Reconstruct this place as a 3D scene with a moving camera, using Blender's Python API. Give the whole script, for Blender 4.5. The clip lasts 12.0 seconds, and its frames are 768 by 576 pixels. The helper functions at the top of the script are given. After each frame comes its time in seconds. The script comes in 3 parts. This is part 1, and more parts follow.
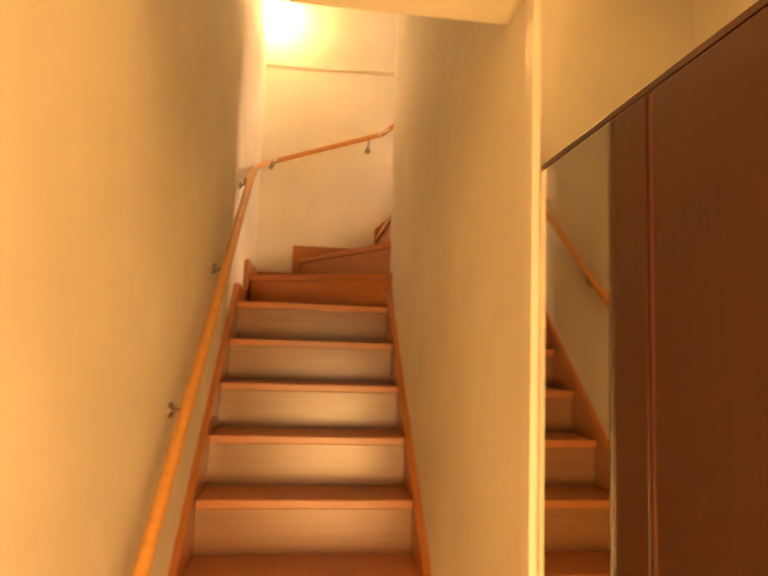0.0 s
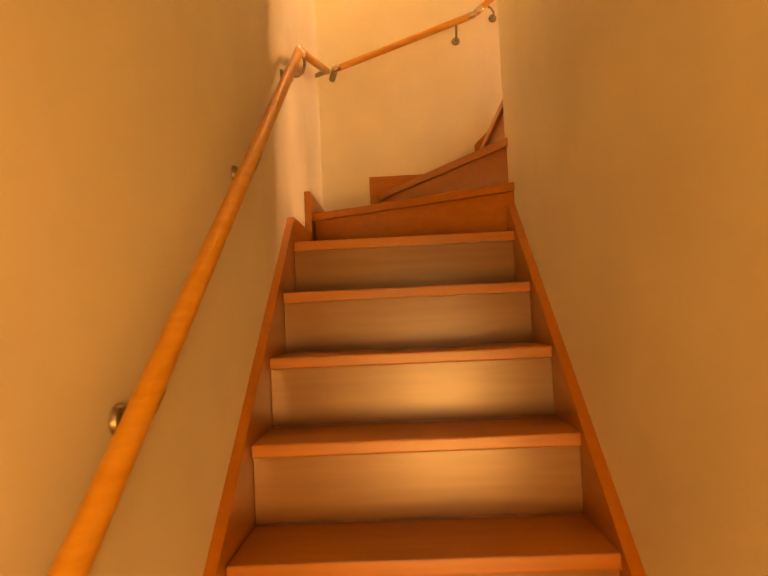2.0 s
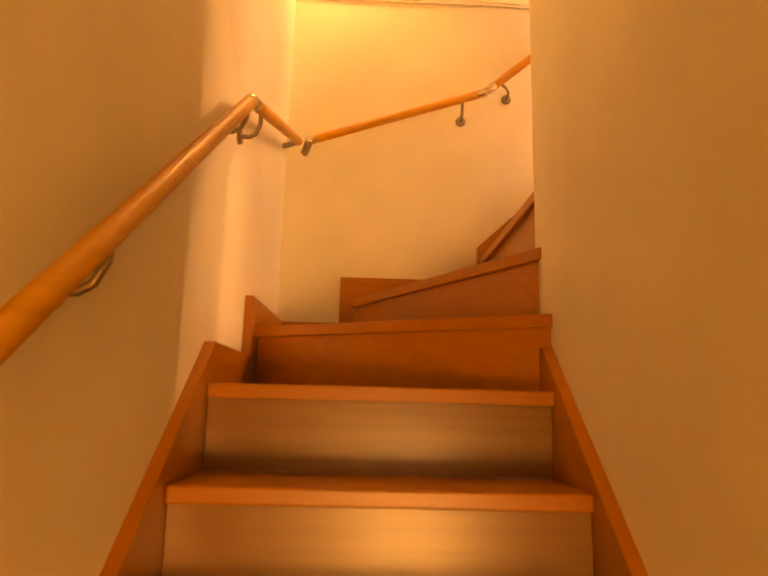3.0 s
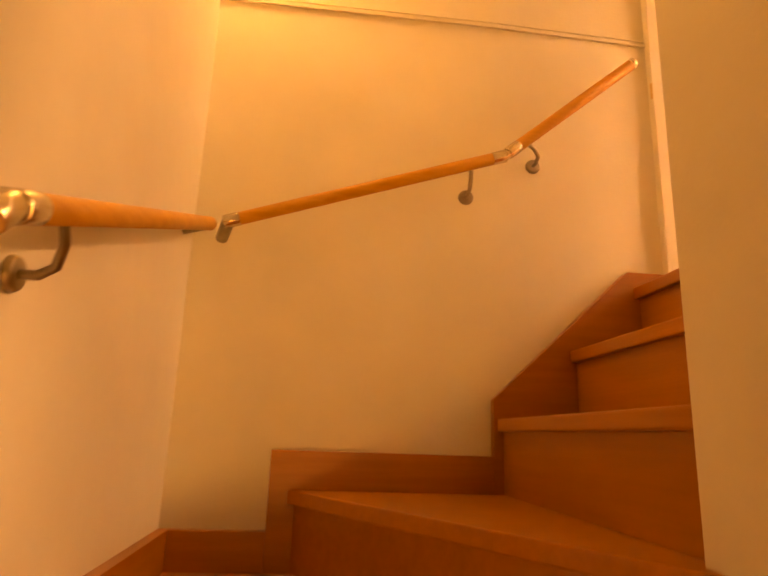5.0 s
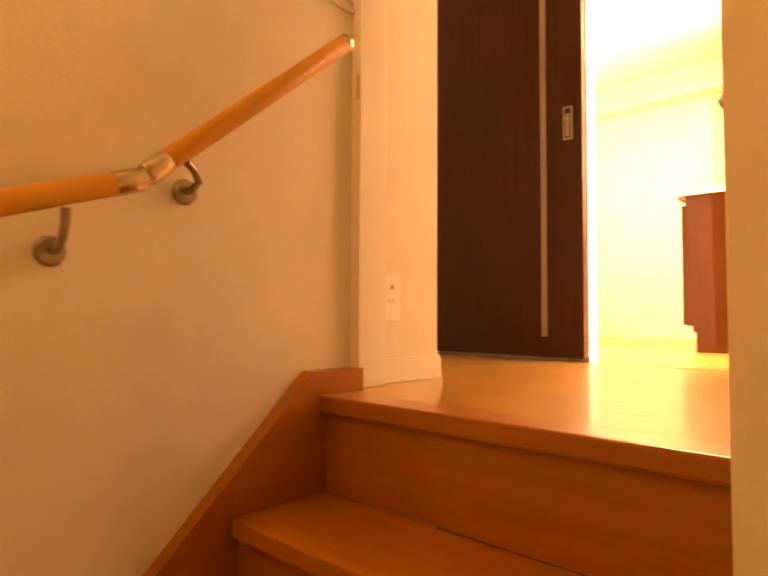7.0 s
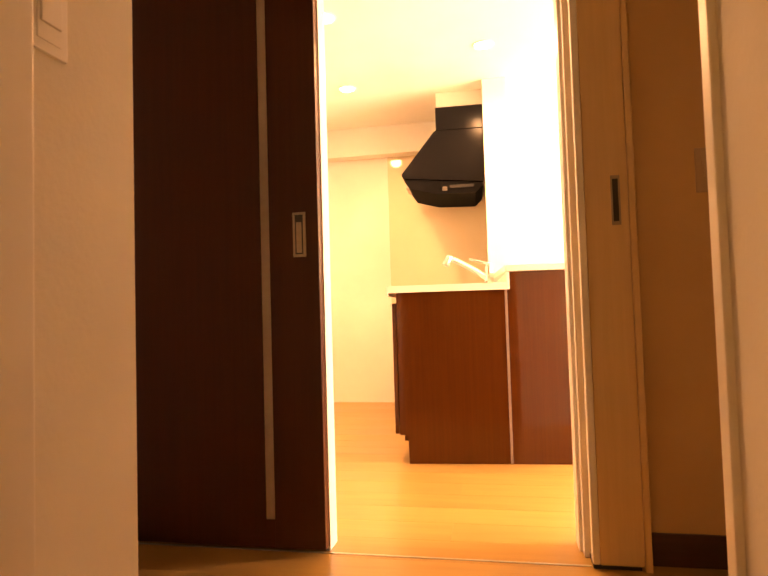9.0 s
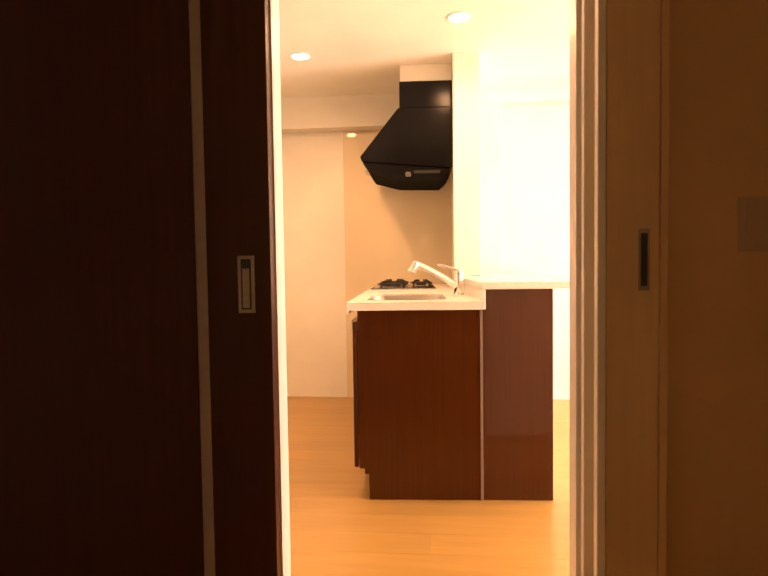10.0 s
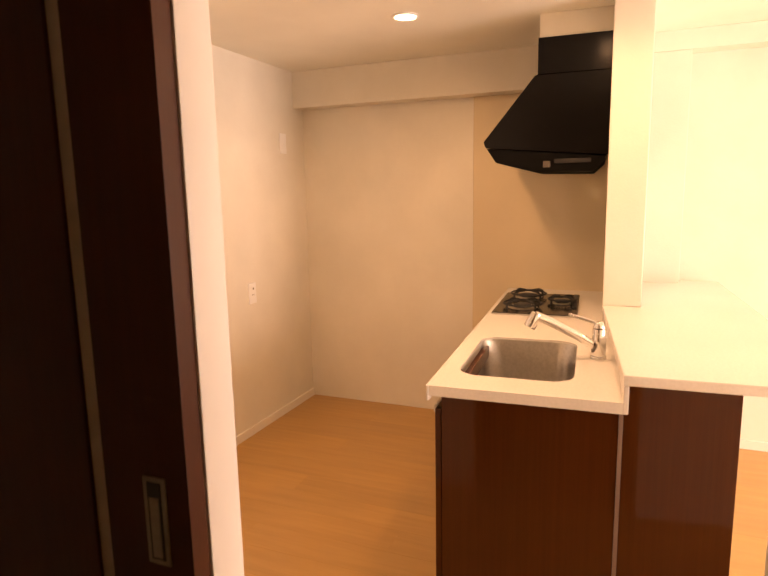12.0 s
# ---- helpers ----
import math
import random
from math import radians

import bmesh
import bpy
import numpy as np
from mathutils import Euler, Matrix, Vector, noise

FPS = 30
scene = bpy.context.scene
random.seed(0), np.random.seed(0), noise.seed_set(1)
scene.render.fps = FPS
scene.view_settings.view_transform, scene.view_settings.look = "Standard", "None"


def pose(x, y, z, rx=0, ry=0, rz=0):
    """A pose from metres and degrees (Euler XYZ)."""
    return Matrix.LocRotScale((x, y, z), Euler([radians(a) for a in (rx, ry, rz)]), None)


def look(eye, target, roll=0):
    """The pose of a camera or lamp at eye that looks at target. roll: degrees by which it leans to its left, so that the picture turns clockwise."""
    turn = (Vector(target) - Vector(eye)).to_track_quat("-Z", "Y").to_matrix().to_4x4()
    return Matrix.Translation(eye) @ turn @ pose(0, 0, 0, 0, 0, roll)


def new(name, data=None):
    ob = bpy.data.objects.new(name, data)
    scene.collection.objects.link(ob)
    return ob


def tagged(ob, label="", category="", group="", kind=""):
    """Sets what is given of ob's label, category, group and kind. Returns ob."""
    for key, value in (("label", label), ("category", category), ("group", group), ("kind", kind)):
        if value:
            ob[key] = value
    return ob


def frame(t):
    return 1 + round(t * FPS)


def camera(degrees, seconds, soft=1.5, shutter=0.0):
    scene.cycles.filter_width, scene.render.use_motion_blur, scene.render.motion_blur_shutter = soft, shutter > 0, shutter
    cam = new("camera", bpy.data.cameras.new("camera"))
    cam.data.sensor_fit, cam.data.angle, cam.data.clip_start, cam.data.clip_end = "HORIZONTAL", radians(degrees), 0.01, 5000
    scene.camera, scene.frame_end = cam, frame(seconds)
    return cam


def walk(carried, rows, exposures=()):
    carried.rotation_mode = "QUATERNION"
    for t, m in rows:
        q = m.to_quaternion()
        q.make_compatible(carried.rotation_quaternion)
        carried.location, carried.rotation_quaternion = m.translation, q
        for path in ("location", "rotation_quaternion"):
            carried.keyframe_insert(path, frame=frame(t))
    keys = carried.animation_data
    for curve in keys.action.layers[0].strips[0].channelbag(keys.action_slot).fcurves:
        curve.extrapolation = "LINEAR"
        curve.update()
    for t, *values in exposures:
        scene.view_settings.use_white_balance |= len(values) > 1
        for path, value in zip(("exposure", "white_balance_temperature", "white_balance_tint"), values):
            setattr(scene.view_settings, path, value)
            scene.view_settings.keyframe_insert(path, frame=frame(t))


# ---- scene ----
cam = camera(66.0, 12.0, soft=1.5, shutter=0.3)
PATH = [
    (0, (0.437, -3.394, -1.274), (0.682, -1.418, -1.079), 1.9),
    (0.5, (0.411, -3.335, -1.299), (0.335, -1.337, -1.323), 0.6),
    (1, (0.425, -3.165, -1.335), (0.321, -1.168, -1.305), 0.8),
    (1.5, (0.414, -2.731, -1.345), (0.369, -0.733, -1.272), -0.8),
    (2, (0.439, -2.277, -1.368), (0.383, -0.281, -1.262), -2.6),
    (2.5, (0.454, -1.841, -1.312), (0.368, 0.141, -1.061), 2.1),
    (3, (0.422, -1.478, -1.092), (0.468, 0.484, -0.706), 1.5),
    (3.2, (0.422, -1.361, -1.048), (0.533, 0.591, -0.625), 2.4),
    (4.8, (0.4, -0.609, -0.542), (0.523, 1.338, -0.098), 2.7),
    (5, (0.402, -0.545, -0.477), (0.603, 1.385, 0.006), 2.0),
    (5.5, (0.404, -0.382, -0.271), (0.885, 1.523, 0.104), 1.8),
    (6, (0.44, -0.148, -0.122), (1.176, 1.69, 0.16), 1.3),
    (6.5, (0.452, 0.018, 0.043), (1.534, 1.687, 0.26), 0.9),
    (6.8, (0.494, 0.083, 0.155), (1.777, 1.613, 0.273), 0.8),
    (7, (0.536, 0.165, 0.176), (1.97, 1.556, 0.268), 0.3),
    (7.2, (0.59, 0.25, 0.191), (2.135, 1.514, 0.312), 1.0),
    (7.5, (0.65, 0.354, 0.303), (2.334, 1.427, 0.427), 1.2),
    (7.7, (0.678, 0.406, 0.347), (2.455, 1.311, 0.503), 0.3),
    (9.3, (1.087, 0.717, 0.795), (3.066, 1.005, 0.79), -0.7),
    (9.5, (1.139, 0.75, 0.864), (3.122, 0.992, 0.783), 0.3),
    (10, (1.335, 0.78, 0.978), (3.323, 0.984, 0.89), -0.8),
    (10.5, (1.502, 0.78, 1.112), (3.488, 1.017, 1.068), -0.1),
    (11, (1.659, 0.742, 1.28), (3.635, 1.006, 1.127), -1.1),
    (11.5, (1.895, 0.680, 1.303), (3.779, 1.299, 1.047), -2.1),
    (12, (2.078, 0.641, 1.383), (3.903, 1.394, 1.064), -1.1),
]
EXPOSURES = [(0.0, 0.5, 6000, 8), (0.5, 0.5, 5600, 6), (1.0, 0.32, 5900, 8), (1.5, 0.23, 7100, 12), (2.5, 0.47, 9900, 20), (5.0, 0.0, 11400, 25),
             (5.5, -0.16, 11800, 25), (6.0, -0.1, 11200, 25), (6.8, -0.24, 10100, 26), (7.7, -0.9, 9500, 30), (9.3, -1.9, 8700, 29), (10.0, -2.55, 7400, 23),
             (11.0, -3.17, 6400, 18), (12.0, -3.27, 7100, 22)]
walk(cam, [(t, look(eye, target, roll)) for t, eye, target, roll in PATH], EXPOSURES)


# ---- world and light ----
world = bpy.data.worlds.new("world")
scene.world = world
world.use_nodes = True
wn = world.node_tree.nodes
sky = wn.new("ShaderNodeTexSky")
sky.sky_type, sky.sun_disc = "NISHITA", False
sky.sun_elevation, sky.sun_rotation = radians(35), radians(180)
world.node_tree.links.new(sky.outputs[0], wn["Background"].inputs[0])
wn["Background"].inputs[1].default_value = 0.1


def area(name, m, sx, sy, power, color):
    d = bpy.data.lights.new(name, "AREA")
    d.shape, d.size, d.size_y, d.energy, d.color = "RECTANGLE", sx, sy, power, color
    ob = new(name, d)
    ob.matrix_world = m
    return ob


def point(name, p, radius, power, color):
    d = bpy.data.lights.new(name, "POINT")
    d.shadow_soft_size, d.energy, d.color = radius, power, color
    ob = new(name, d)
    ob.location = p
    return ob


def spot(name, p, radius, power, color, angle=150):
    d = bpy.data.lights.new(name, "SPOT")
    d.shadow_soft_size, d.energy, d.color = radius, power, color
    d.spot_size, d.spot_blend = radians(angle), 0.75
    ob = new(name, d)
    ob.location = p
    return ob


WARM = (1.0, 0.39, 0.06)
SOFTWARM = (1.0, 0.56, 0.265)
point("stair_lamp_light", (0.113, 1.085, 1.315), 0.075, 9.5, WARM)
area("entrance_door_light", look((0.88, -4.72, -2.22), (0.88, 0, -2.1)), 0.76, 0.9, 74, (1.0, 0.515, 0.145))
area("window_light", look((3.70, -2.72, 1.05), (3.70, 0, 1.45)), 1.3, 1.9, 1600, (1.0, 0.80, 0.68))
DOWNLIGHTS = [(4.63, 1.57), (4.215, 0.70), (3.723, 1.45), (4.2, -0.9)]
for dx, dy in DOWNLIGHTS:
    spot("downlight_light", (dx, dy, 2.11), 0.05, 250, SOFTWARM, 174)


# ---- materials ----
def material(name, base, rough=0.5, metal=0.0, dark=None, scale=(8, 8, 8), detail=4, bump=0.0, bump_scale=200.0,
             spread=0.0, coat=0.0, rough_var=0.0, lo=0.35, hi=0.65, coat_rough=0.12, spec=0.5):
    m = bpy.data.materials.new(name)
    m.use_nodes = True
    nt = m.node_tree
    n, li = nt.nodes, nt.links
    b = n["Principled BSDF"]
    b.inputs["Roughness"].default_value, b.inputs["Metallic"].default_value = rough, metal
    b.inputs["Base Color"].default_value = (*base, 1)
    b.inputs["Coat Weight"].default_value = coat
    b.inputs["Coat Roughness"].default_value = coat_rough
    b.inputs["Specular IOR Level"].default_value = spec
    tc = n.new("ShaderNodeTexCoord")
    if dark:
        mp = n.new("ShaderNodeMapping")
        mp.inputs["Scale"].default_value = scale
        li.new(tc.outputs["Object"], mp.inputs["Vector"])
        source = mp.outputs[0]
        if spread:
            info = n.new("ShaderNodeObjectInfo")
            add = n.new("ShaderNodeVectorMath")
            mul = n.new("ShaderNodeMath")
            mul.operation, mul.inputs[1].default_value = "MULTIPLY", 37.0
            li.new(info.outputs["Random"], mul.inputs[0])
            li.new(source, add.inputs[0])
            li.new(mul.outputs[0], add.inputs[1])
            source = add.outputs[0]
        t1 = n.new("ShaderNodeTexNoise")
        t1.inputs["Scale"].default_value, t1.inputs["Detail"].default_value = 1.0, detail
        t1.inputs["Roughness"].default_value = 0.62
        li.new(source, t1.inputs["Vector"])
        ramp = n.new("ShaderNodeValToRGB")
        ramp.color_ramp.elements[0].position, ramp.color_ramp.elements[1].position = lo, hi
        ramp.color_ramp.elements[0].color, ramp.color_ramp.elements[1].color = (*dark, 1), (*base, 1)
        li.new(t1.outputs[0], ramp.inputs[0])
        out = ramp.outputs[0]
        t2 = n.new("ShaderNodeTexNoise")
        t2.inputs["Scale"].default_value, t2.inputs["Detail"].default_value = 1.3, 2
        li.new(tc.outputs["Object"], t2.inputs["Vector"])
        hsv = n.new("ShaderNodeHueSaturation")
        rng = n.new("ShaderNodeMapRange")
        rng.inputs["From Min"].default_value, rng.inputs["From Max"].default_value = 0.3, 0.7
        rng.inputs["To Min"].default_value, rng.inputs["To Max"].default_value = 0.93, 1.06
        li.new(t2.outputs[0], rng.inputs["Value"])
        value = rng.outputs[0]
        if spread:
            rr = n.new("ShaderNodeMapRange")
            rr.inputs["To Min"].default_value, rr.inputs["To Max"].default_value = 1 - spread, 1 + spread
            li.new(info.outputs["Random"], rr.inputs["Value"])
            mm = n.new("ShaderNodeMath")
            mm.operation = "MULTIPLY"
            li.new(rr.outputs[0], mm.inputs[0])
            li.new(value, mm.inputs[1])
            value = mm.outputs[0]
        li.new(value, hsv.inputs["Value"])
        li.new(out, hsv.inputs["Color"])
        li.new(hsv.outputs[0], b.inputs["Base Color"])
        if rough_var:
            r2 = n.new("ShaderNodeMapRange")
            r2.inputs["To Min"].default_value, r2.inputs["To Max"].default_value = rough - rough_var, rough + rough_var
            li.new(t2.outputs[0], r2.inputs["Value"])
            li.new(r2.outputs[0], b.inputs["Roughness"])
    if bump:
        t3 = n.new("ShaderNodeTexNoise")
        t3.inputs["Scale"].default_value, t3.inputs["Detail"].default_value = bump_scale, 3
        li.new(tc.outputs["Object"], t3.inputs["Vector"])
        bp = n.new("ShaderNodeBump")
        bp.inputs["Strength"].default_value, bp.inputs["Distance"].default_value = bump, 0.002
        li.new(t3.outputs[0], bp.inputs["Height"])
        li.new(bp.outputs[0], b.inputs["Normal"])
    return m


def glowing(name, color, strength):
    m = bpy.data.materials.new(name)
    m.use_nodes = True
    b = m.node_tree.nodes["Principled BSDF"]
    b.inputs["Base Color"].default_value = (0.8, 0.8, 0.8, 1)
    b.inputs["Emission Color"].default_value, b.inputs["Emission Strength"].default_value = (*color, 1), strength
    return m


WALLPAPER = material("wallpaper", (0.81, 0.77, 0.67), 0.75, dark=(0.765, 0.725, 0.625), scale=(3, 3, 3), bump=0.3, bump_scale=110)
# the alcove's weak warm light is put into this paper's tan
DIMPAPER = material("dimmed_wallpaper", (0.62, 0.41, 0.20), 0.75, dark=(0.575, 0.375, 0.178), scale=(3, 3, 3), bump=0.15, bump_scale=160)
CEILING = material("ceiling_paper", (0.87, 0.85, 0.75), 0.8, dark=(0.84, 0.82, 0.72), scale=(3, 3, 3), bump=0.3, bump_scale=140)
STAIRWOOD = material("stair_wood", (0.42, 0.152, 0.029), 0.36, dark=(0.36, 0.124, 0.022), scale=(2.5, 40, 40), spread=0.05, bump=0.08, bump_scale=90, rough_var=0.08, coat=0.4, coat_rough=0.34)
STAIRWOOD_Y = material("stair_wood_turned", (0.42, 0.152, 0.029), 0.36, dark=(0.36, 0.124, 0.022), scale=(40, 2.5, 40), spread=0.05, bump=0.08, bump_scale=90, rough_var=0.08, coat=0.4, coat_rough=0.34)
# same wood as the treads, its colour darkened to offset the entrance light
DIMRISERWOOD = material("dimmed_riser_wood", (0.245, 0.108, 0.031), 0.36, dark=(0.213, 0.091, 0.025), scale=(2.5, 40, 40), spread=0.04, bump=0.05, bump_scale=90, rough_var=0.05, coat=0.6, coat_rough=0.27)
FLOORWOOD = material("floor_wood", (0.47, 0.268, 0.080), 0.33, dark=(0.42, 0.234, 0.066), scale=(30, 2.2, 30), spread=0.035, bump=0.05, bump_scale=80, rough_var=0.08, coat=0.2)
RAILWOOD = material("rail_wood", (0.62, 0.31, 0.075), 0.5, dark=(0.54, 0.255, 0.055), scale=(9, 9, 60), coat=0.05, spec=0.35)
DOORWOOD = material("door_wood", (0.064, 0.0165, 0.005), 0.42, dark=(0.054, 0.0132, 0.004), scale=(60, 60, 1.6), bump=0.06, bump_scale=120, spec=0.25)
# paler red that paints the highlight along the cabinet's finger groove
EDGEGLINT = material("groove_highlight", (0.30, 0.12, 0.06), 0.3, dark=(0.25, 0.095, 0.045), scale=(40, 40, 3))
SHOEWOOD = material("shoe_cabinet_wood", (0.062, 0.0165, 0.005), 0.33, dark=(0.051, 0.013, 0.004), scale=(60, 60, 1.8), bump=0.05, bump_scale=120, coat=0.15)
CABWOOD = material("cabinet_wood", (0.062, 0.018, 0.0045), 0.04, dark=(0.052, 0.0145, 0.0035), scale=(85, 85, 1.8), spec=0.22)
TRIM = material("white_trim", (0.82, 0.785, 0.71), 0.4, dark=(0.79, 0.755, 0.68), scale=(4, 4, 4))
JAMBWOOD = material("jamb_trim", (0.70, 0.50, 0.26), 0.42, dark=(0.65, 0.455, 0.23), scale=(50, 50, 2))
BASEDARK = material("dark_baseboard", (0.07, 0.028, 0.016), 0.4, dark=(0.05, 0.02, 0.011), scale=(40, 3, 40))
COUNTER = material("counter_stone", (0.84, 0.82, 0.77), 0.22, dark=(0.79, 0.77, 0.72), scale=(120, 120, 120))
PANEL = material("kitchen_panel", (0.73, 0.62, 0.43), 0.03, dark=(0.70, 0.59, 0.405), scale=(2, 2, 2))
STEEL = material("brushed_steel", (0.55, 0.53, 0.50), 0.32, 1.0, dark=(0.46, 0.44, 0.41), scale=(3, 90, 90), bump=0.05, bump_scale=300)
CHROME = material("chrome", (0.85, 0.84, 0.82), 0.08, 1.0)
CAPMETAL = material("polished_nickel_cap", (0.66, 0.58, 0.46), 0.26, 1.0, dark=(0.58, 0.50, 0.39), scale=(30, 30, 30))
NICKEL = material("satin_nickel", (0.36, 0.31, 0.24), 0.36, 1.0, dark=(0.30, 0.255, 0.195), scale=(40, 40, 40))
HOODBLACK = material("black_enamel", (0.005, 0.0044, 0.0042), 0.18, dark=(0.0046, 0.004, 0.0038), scale=(5, 5, 5), spec=0.14)
HOODUNDER = material("matte_black_underside", (0.006, 0.0055, 0.005), 0.8, dark=(0.004, 0.0038, 0.0036), scale=(20, 20, 20), spec=0.04)
IRON = material("cast_iron", (0.02, 0.02, 0.02), 0.55, dark=(0.012, 0.012, 0.012), scale=(60, 60, 60), bump=0.2, bump_scale=300)
STOVEGLASS = material("hob_top", (0.014, 0.012, 0.011), 0.16, dark=(0.010, 0.009, 0.008), scale=(9, 9, 9), spec=0.2)
PLASTIC = material("white_plastic", (0.90, 0.89, 0.86), 0.3)
# switch plate toned down to tan for the same dim alcove
DIMPLATE = material("dimmed_plate", (0.46, 0.34, 0.21), 0.4)
SOCKETHOLE = material("socket_hole", (0.22, 0.19, 0.15), 0.6)
SLOT = material("dark_slot", (0.02, 0.018, 0.016), 0.6)
MIRROR = material("mirror_glass", (0.74, 0.72, 0.64), 0.01, 1.0)
FROST = material("frosted_slit", (0.40, 0.33, 0.25), 0.45, dark=(0.36, 0.295, 0.22), scale=(30, 30, 30))
ALU = material("aluminium", (0.62, 0.60, 0.56), 0.35, 1.0)
STRIP = material("dull_corner_strip", (0.24, 0.18, 0.16), 0.4, 0.3, dark=(0.20, 0.15, 0.13), scale=(60, 60, 3))
FILTER = material("grey_filter", (0.018, 0.016, 0.014), 0.5, 0.2, dark=(0.013, 0.012, 0.011), scale=(90, 90, 90))
LAMPWIN = material("hood_lamp_window", (0.10, 0.085, 0.07), 0.3)
LAMPGLASS = glowing("lamp_globe", (1.0, 0.62, 0.25), 28)
DISC = glowing("downlight_disc", (1.0, 0.78, 0.46), 150)
SLABMAT = material("concrete_slab", (0.5, 0.48, 0.45), 0.8, dark=(0.42, 0.4, 0.37), scale=(6, 6, 6))


# ---- building tools ----
def thing(name, p, label, category, group="", kind=""):
    ob = new(name)
    ob.location = p
    return tagged(ob, label, category, group, kind)


def root_of(ob):
    while ob.parent:
        ob = ob.parent
    return ob


def part(name, bm, mat, parent=None, label="", smooth=False):
    if parent:
        bmesh.ops.translate(bm, verts=bm.verts, vec=-Vector(root_of(parent).location))
    bmesh.ops.recalc_face_normals(bm, faces=bm.faces)
    me = bpy.data.meshes.new(name)
    bm.to_mesh(me)
    bm.free()
    me.materials.append(mat)
    if smooth:
        me.shade_smooth()
        me.set_sharp_from_angle(angle=radians(40))
    ob = new(name, me)
    if parent:
        ob.parent = parent
    if label:
        ob["label"] = label
    return ob


def structure(name, bm, mat, label, category):
    return tagged(part(name, bm, mat), label, category, kind="structure")


def box(x0, x1, y0, y1, z0, z1, bevel=0.0, seg=2, bm=None):
    bm = bm or bmesh.new()
    c = Vector(((x0 + x1) / 2, (y0 + y1) / 2, (z0 + z1) / 2))
    r = bmesh.ops.create_cube(bm, size=1, matrix=Matrix.Translation(c) @ Matrix.Diagonal((x1 - x0, y1 - y0, z1 - z0, 1)))
    if bevel:
        es = list({e for v in r["verts"] for e in v.link_edges})
        bmesh.ops.bevel(bm, geom=es, offset=bevel, segments=seg, affect="EDGES", profile=0.6)
    return bm


def prism(outline, axis, a, b, bevel=0.0, bm=None):
    """A flat outline pushed along an axis. x: outline in y, z; y: in x, z; z: in x, y."""
    bm = bm or bmesh.new()
    place = {"x": lambda u, v, w: (w, u, v), "y": lambda u, v, w: (u, w, v), "z": lambda u, v, w: (u, v, w)}[axis]
    lo = [bm.verts.new(place(u, v, a)) for u, v in outline]
    hi = [bm.verts.new(place(u, v, b)) for u, v in outline]
    n = len(outline)
    bm.faces.new(lo), bm.faces.new(hi[::-1])
    for i in range(n):
        bm.faces.new((lo[i], lo[(i + 1) % n], hi[(i + 1) % n], hi[i]))
    if bevel:
        bmesh.ops.bevel(bm, geom=list(bm.edges), offset=bevel, segments=2, affect="EDGES", profile=0.6)
    return bm


def rod(p, q, r0, r1=None, seg=20, bm=None, bevel=0.0):
    bm = bm or bmesh.new()
    p, q = Vector(p), Vector(q)
    d = q - p
    m = Matrix.Translation((p + q) / 2) @ d.to_track_quat("Z", "Y").to_matrix().to_4x4()
    r = bmesh.ops.create_cone(bm, cap_ends=True, segments=seg, radius1=r0, radius2=r0 if r1 is None else r1, depth=d.length, matrix=m)
    if bevel:
        caps = [e for e in {e for v in r["verts"] for e in v.link_edges} if any(len(f.verts) > 4 for f in e.link_faces)]
        bmesh.ops.bevel(bm, geom=caps, offset=bevel, segments=2, affect="EDGES", profile=0.5)
    return bm


def tube(points, r, seg=12, bm=None):
    """A round tube along a line of points."""
    bm = bm or bmesh.new()
    pts = [Vector(p) for p in points]
    rings = []
    for i, p in enumerate(pts):
        d = (pts[min(i + 1, len(pts) - 1)] - pts[max(i - 1, 0)]).normalized()
        q = d.to_track_quat("Z", "Y")
        rings.append([bm.verts.new(p + q @ Vector((r * math.cos(a), r * math.sin(a), 0))) for a in (2 * math.pi * k / seg for k in range(seg))])
    for a, b in zip(rings, rings[1:]):
        for k in range(seg):
            bm.faces.new((a[k], a[(k + 1) % seg], b[(k + 1) % seg], b[k]))
    bm.faces.new(rings[0][::-1]), bm.faces.new(rings[-1])
    return bm


# ---- plan ----
GROUND, TOP, CEIL = -2.73, 0.0, 2.135
R, G = 0.21, 0.2425
XR, YB = 0.915, 1.20          # stair well: width, far wall
YI = 0.234                    # end of the wall between the flights
ENTRY_Y, EDGE_Y, ENTRY_CEIL = -4.7, -1.98, -0.433
DOOR_X = 2.67

# walls of the stair well and the entrance
structure("wall_west", box(-0.12, 0, ENTRY_Y - 0.12, YB + 0.12, GROUND, CEIL), WALLPAPER, "off-white papered stair wall with a wooden handrail", "wall")
structure("wall_north", box(0, 0.92, YB, YB + 0.12, GROUND, CEIL), WALLPAPER, "off-white papered wall at the turn of the stairs", "wall")
structure("wall_north_upper", prism([(0.92, YB), (1.60, YB + 0.022), (1.60, YB + 0.12), (0.92, YB + 0.12)], "z", GROUND, CEIL), WALLPAPER, "off-white papered wall beside the upper steps", "wall")
structure("wall_between", prism([(XR, -2.17), (XR + 0.12, -2.17), (XR + 0.12, 0.286), (XR + 0.075, 0.278), (XR, YI)], "z", GROUND, CEIL), WALLPAPER, "off-white papered partition beside the lower flight", "wall")
structure("wall_upper_flight", box(XR + 0.12, 1.40, YI - 0.12, YI, GROUND, CEIL), WALLPAPER, "off-white papered wall beside the upper steps", "wall")
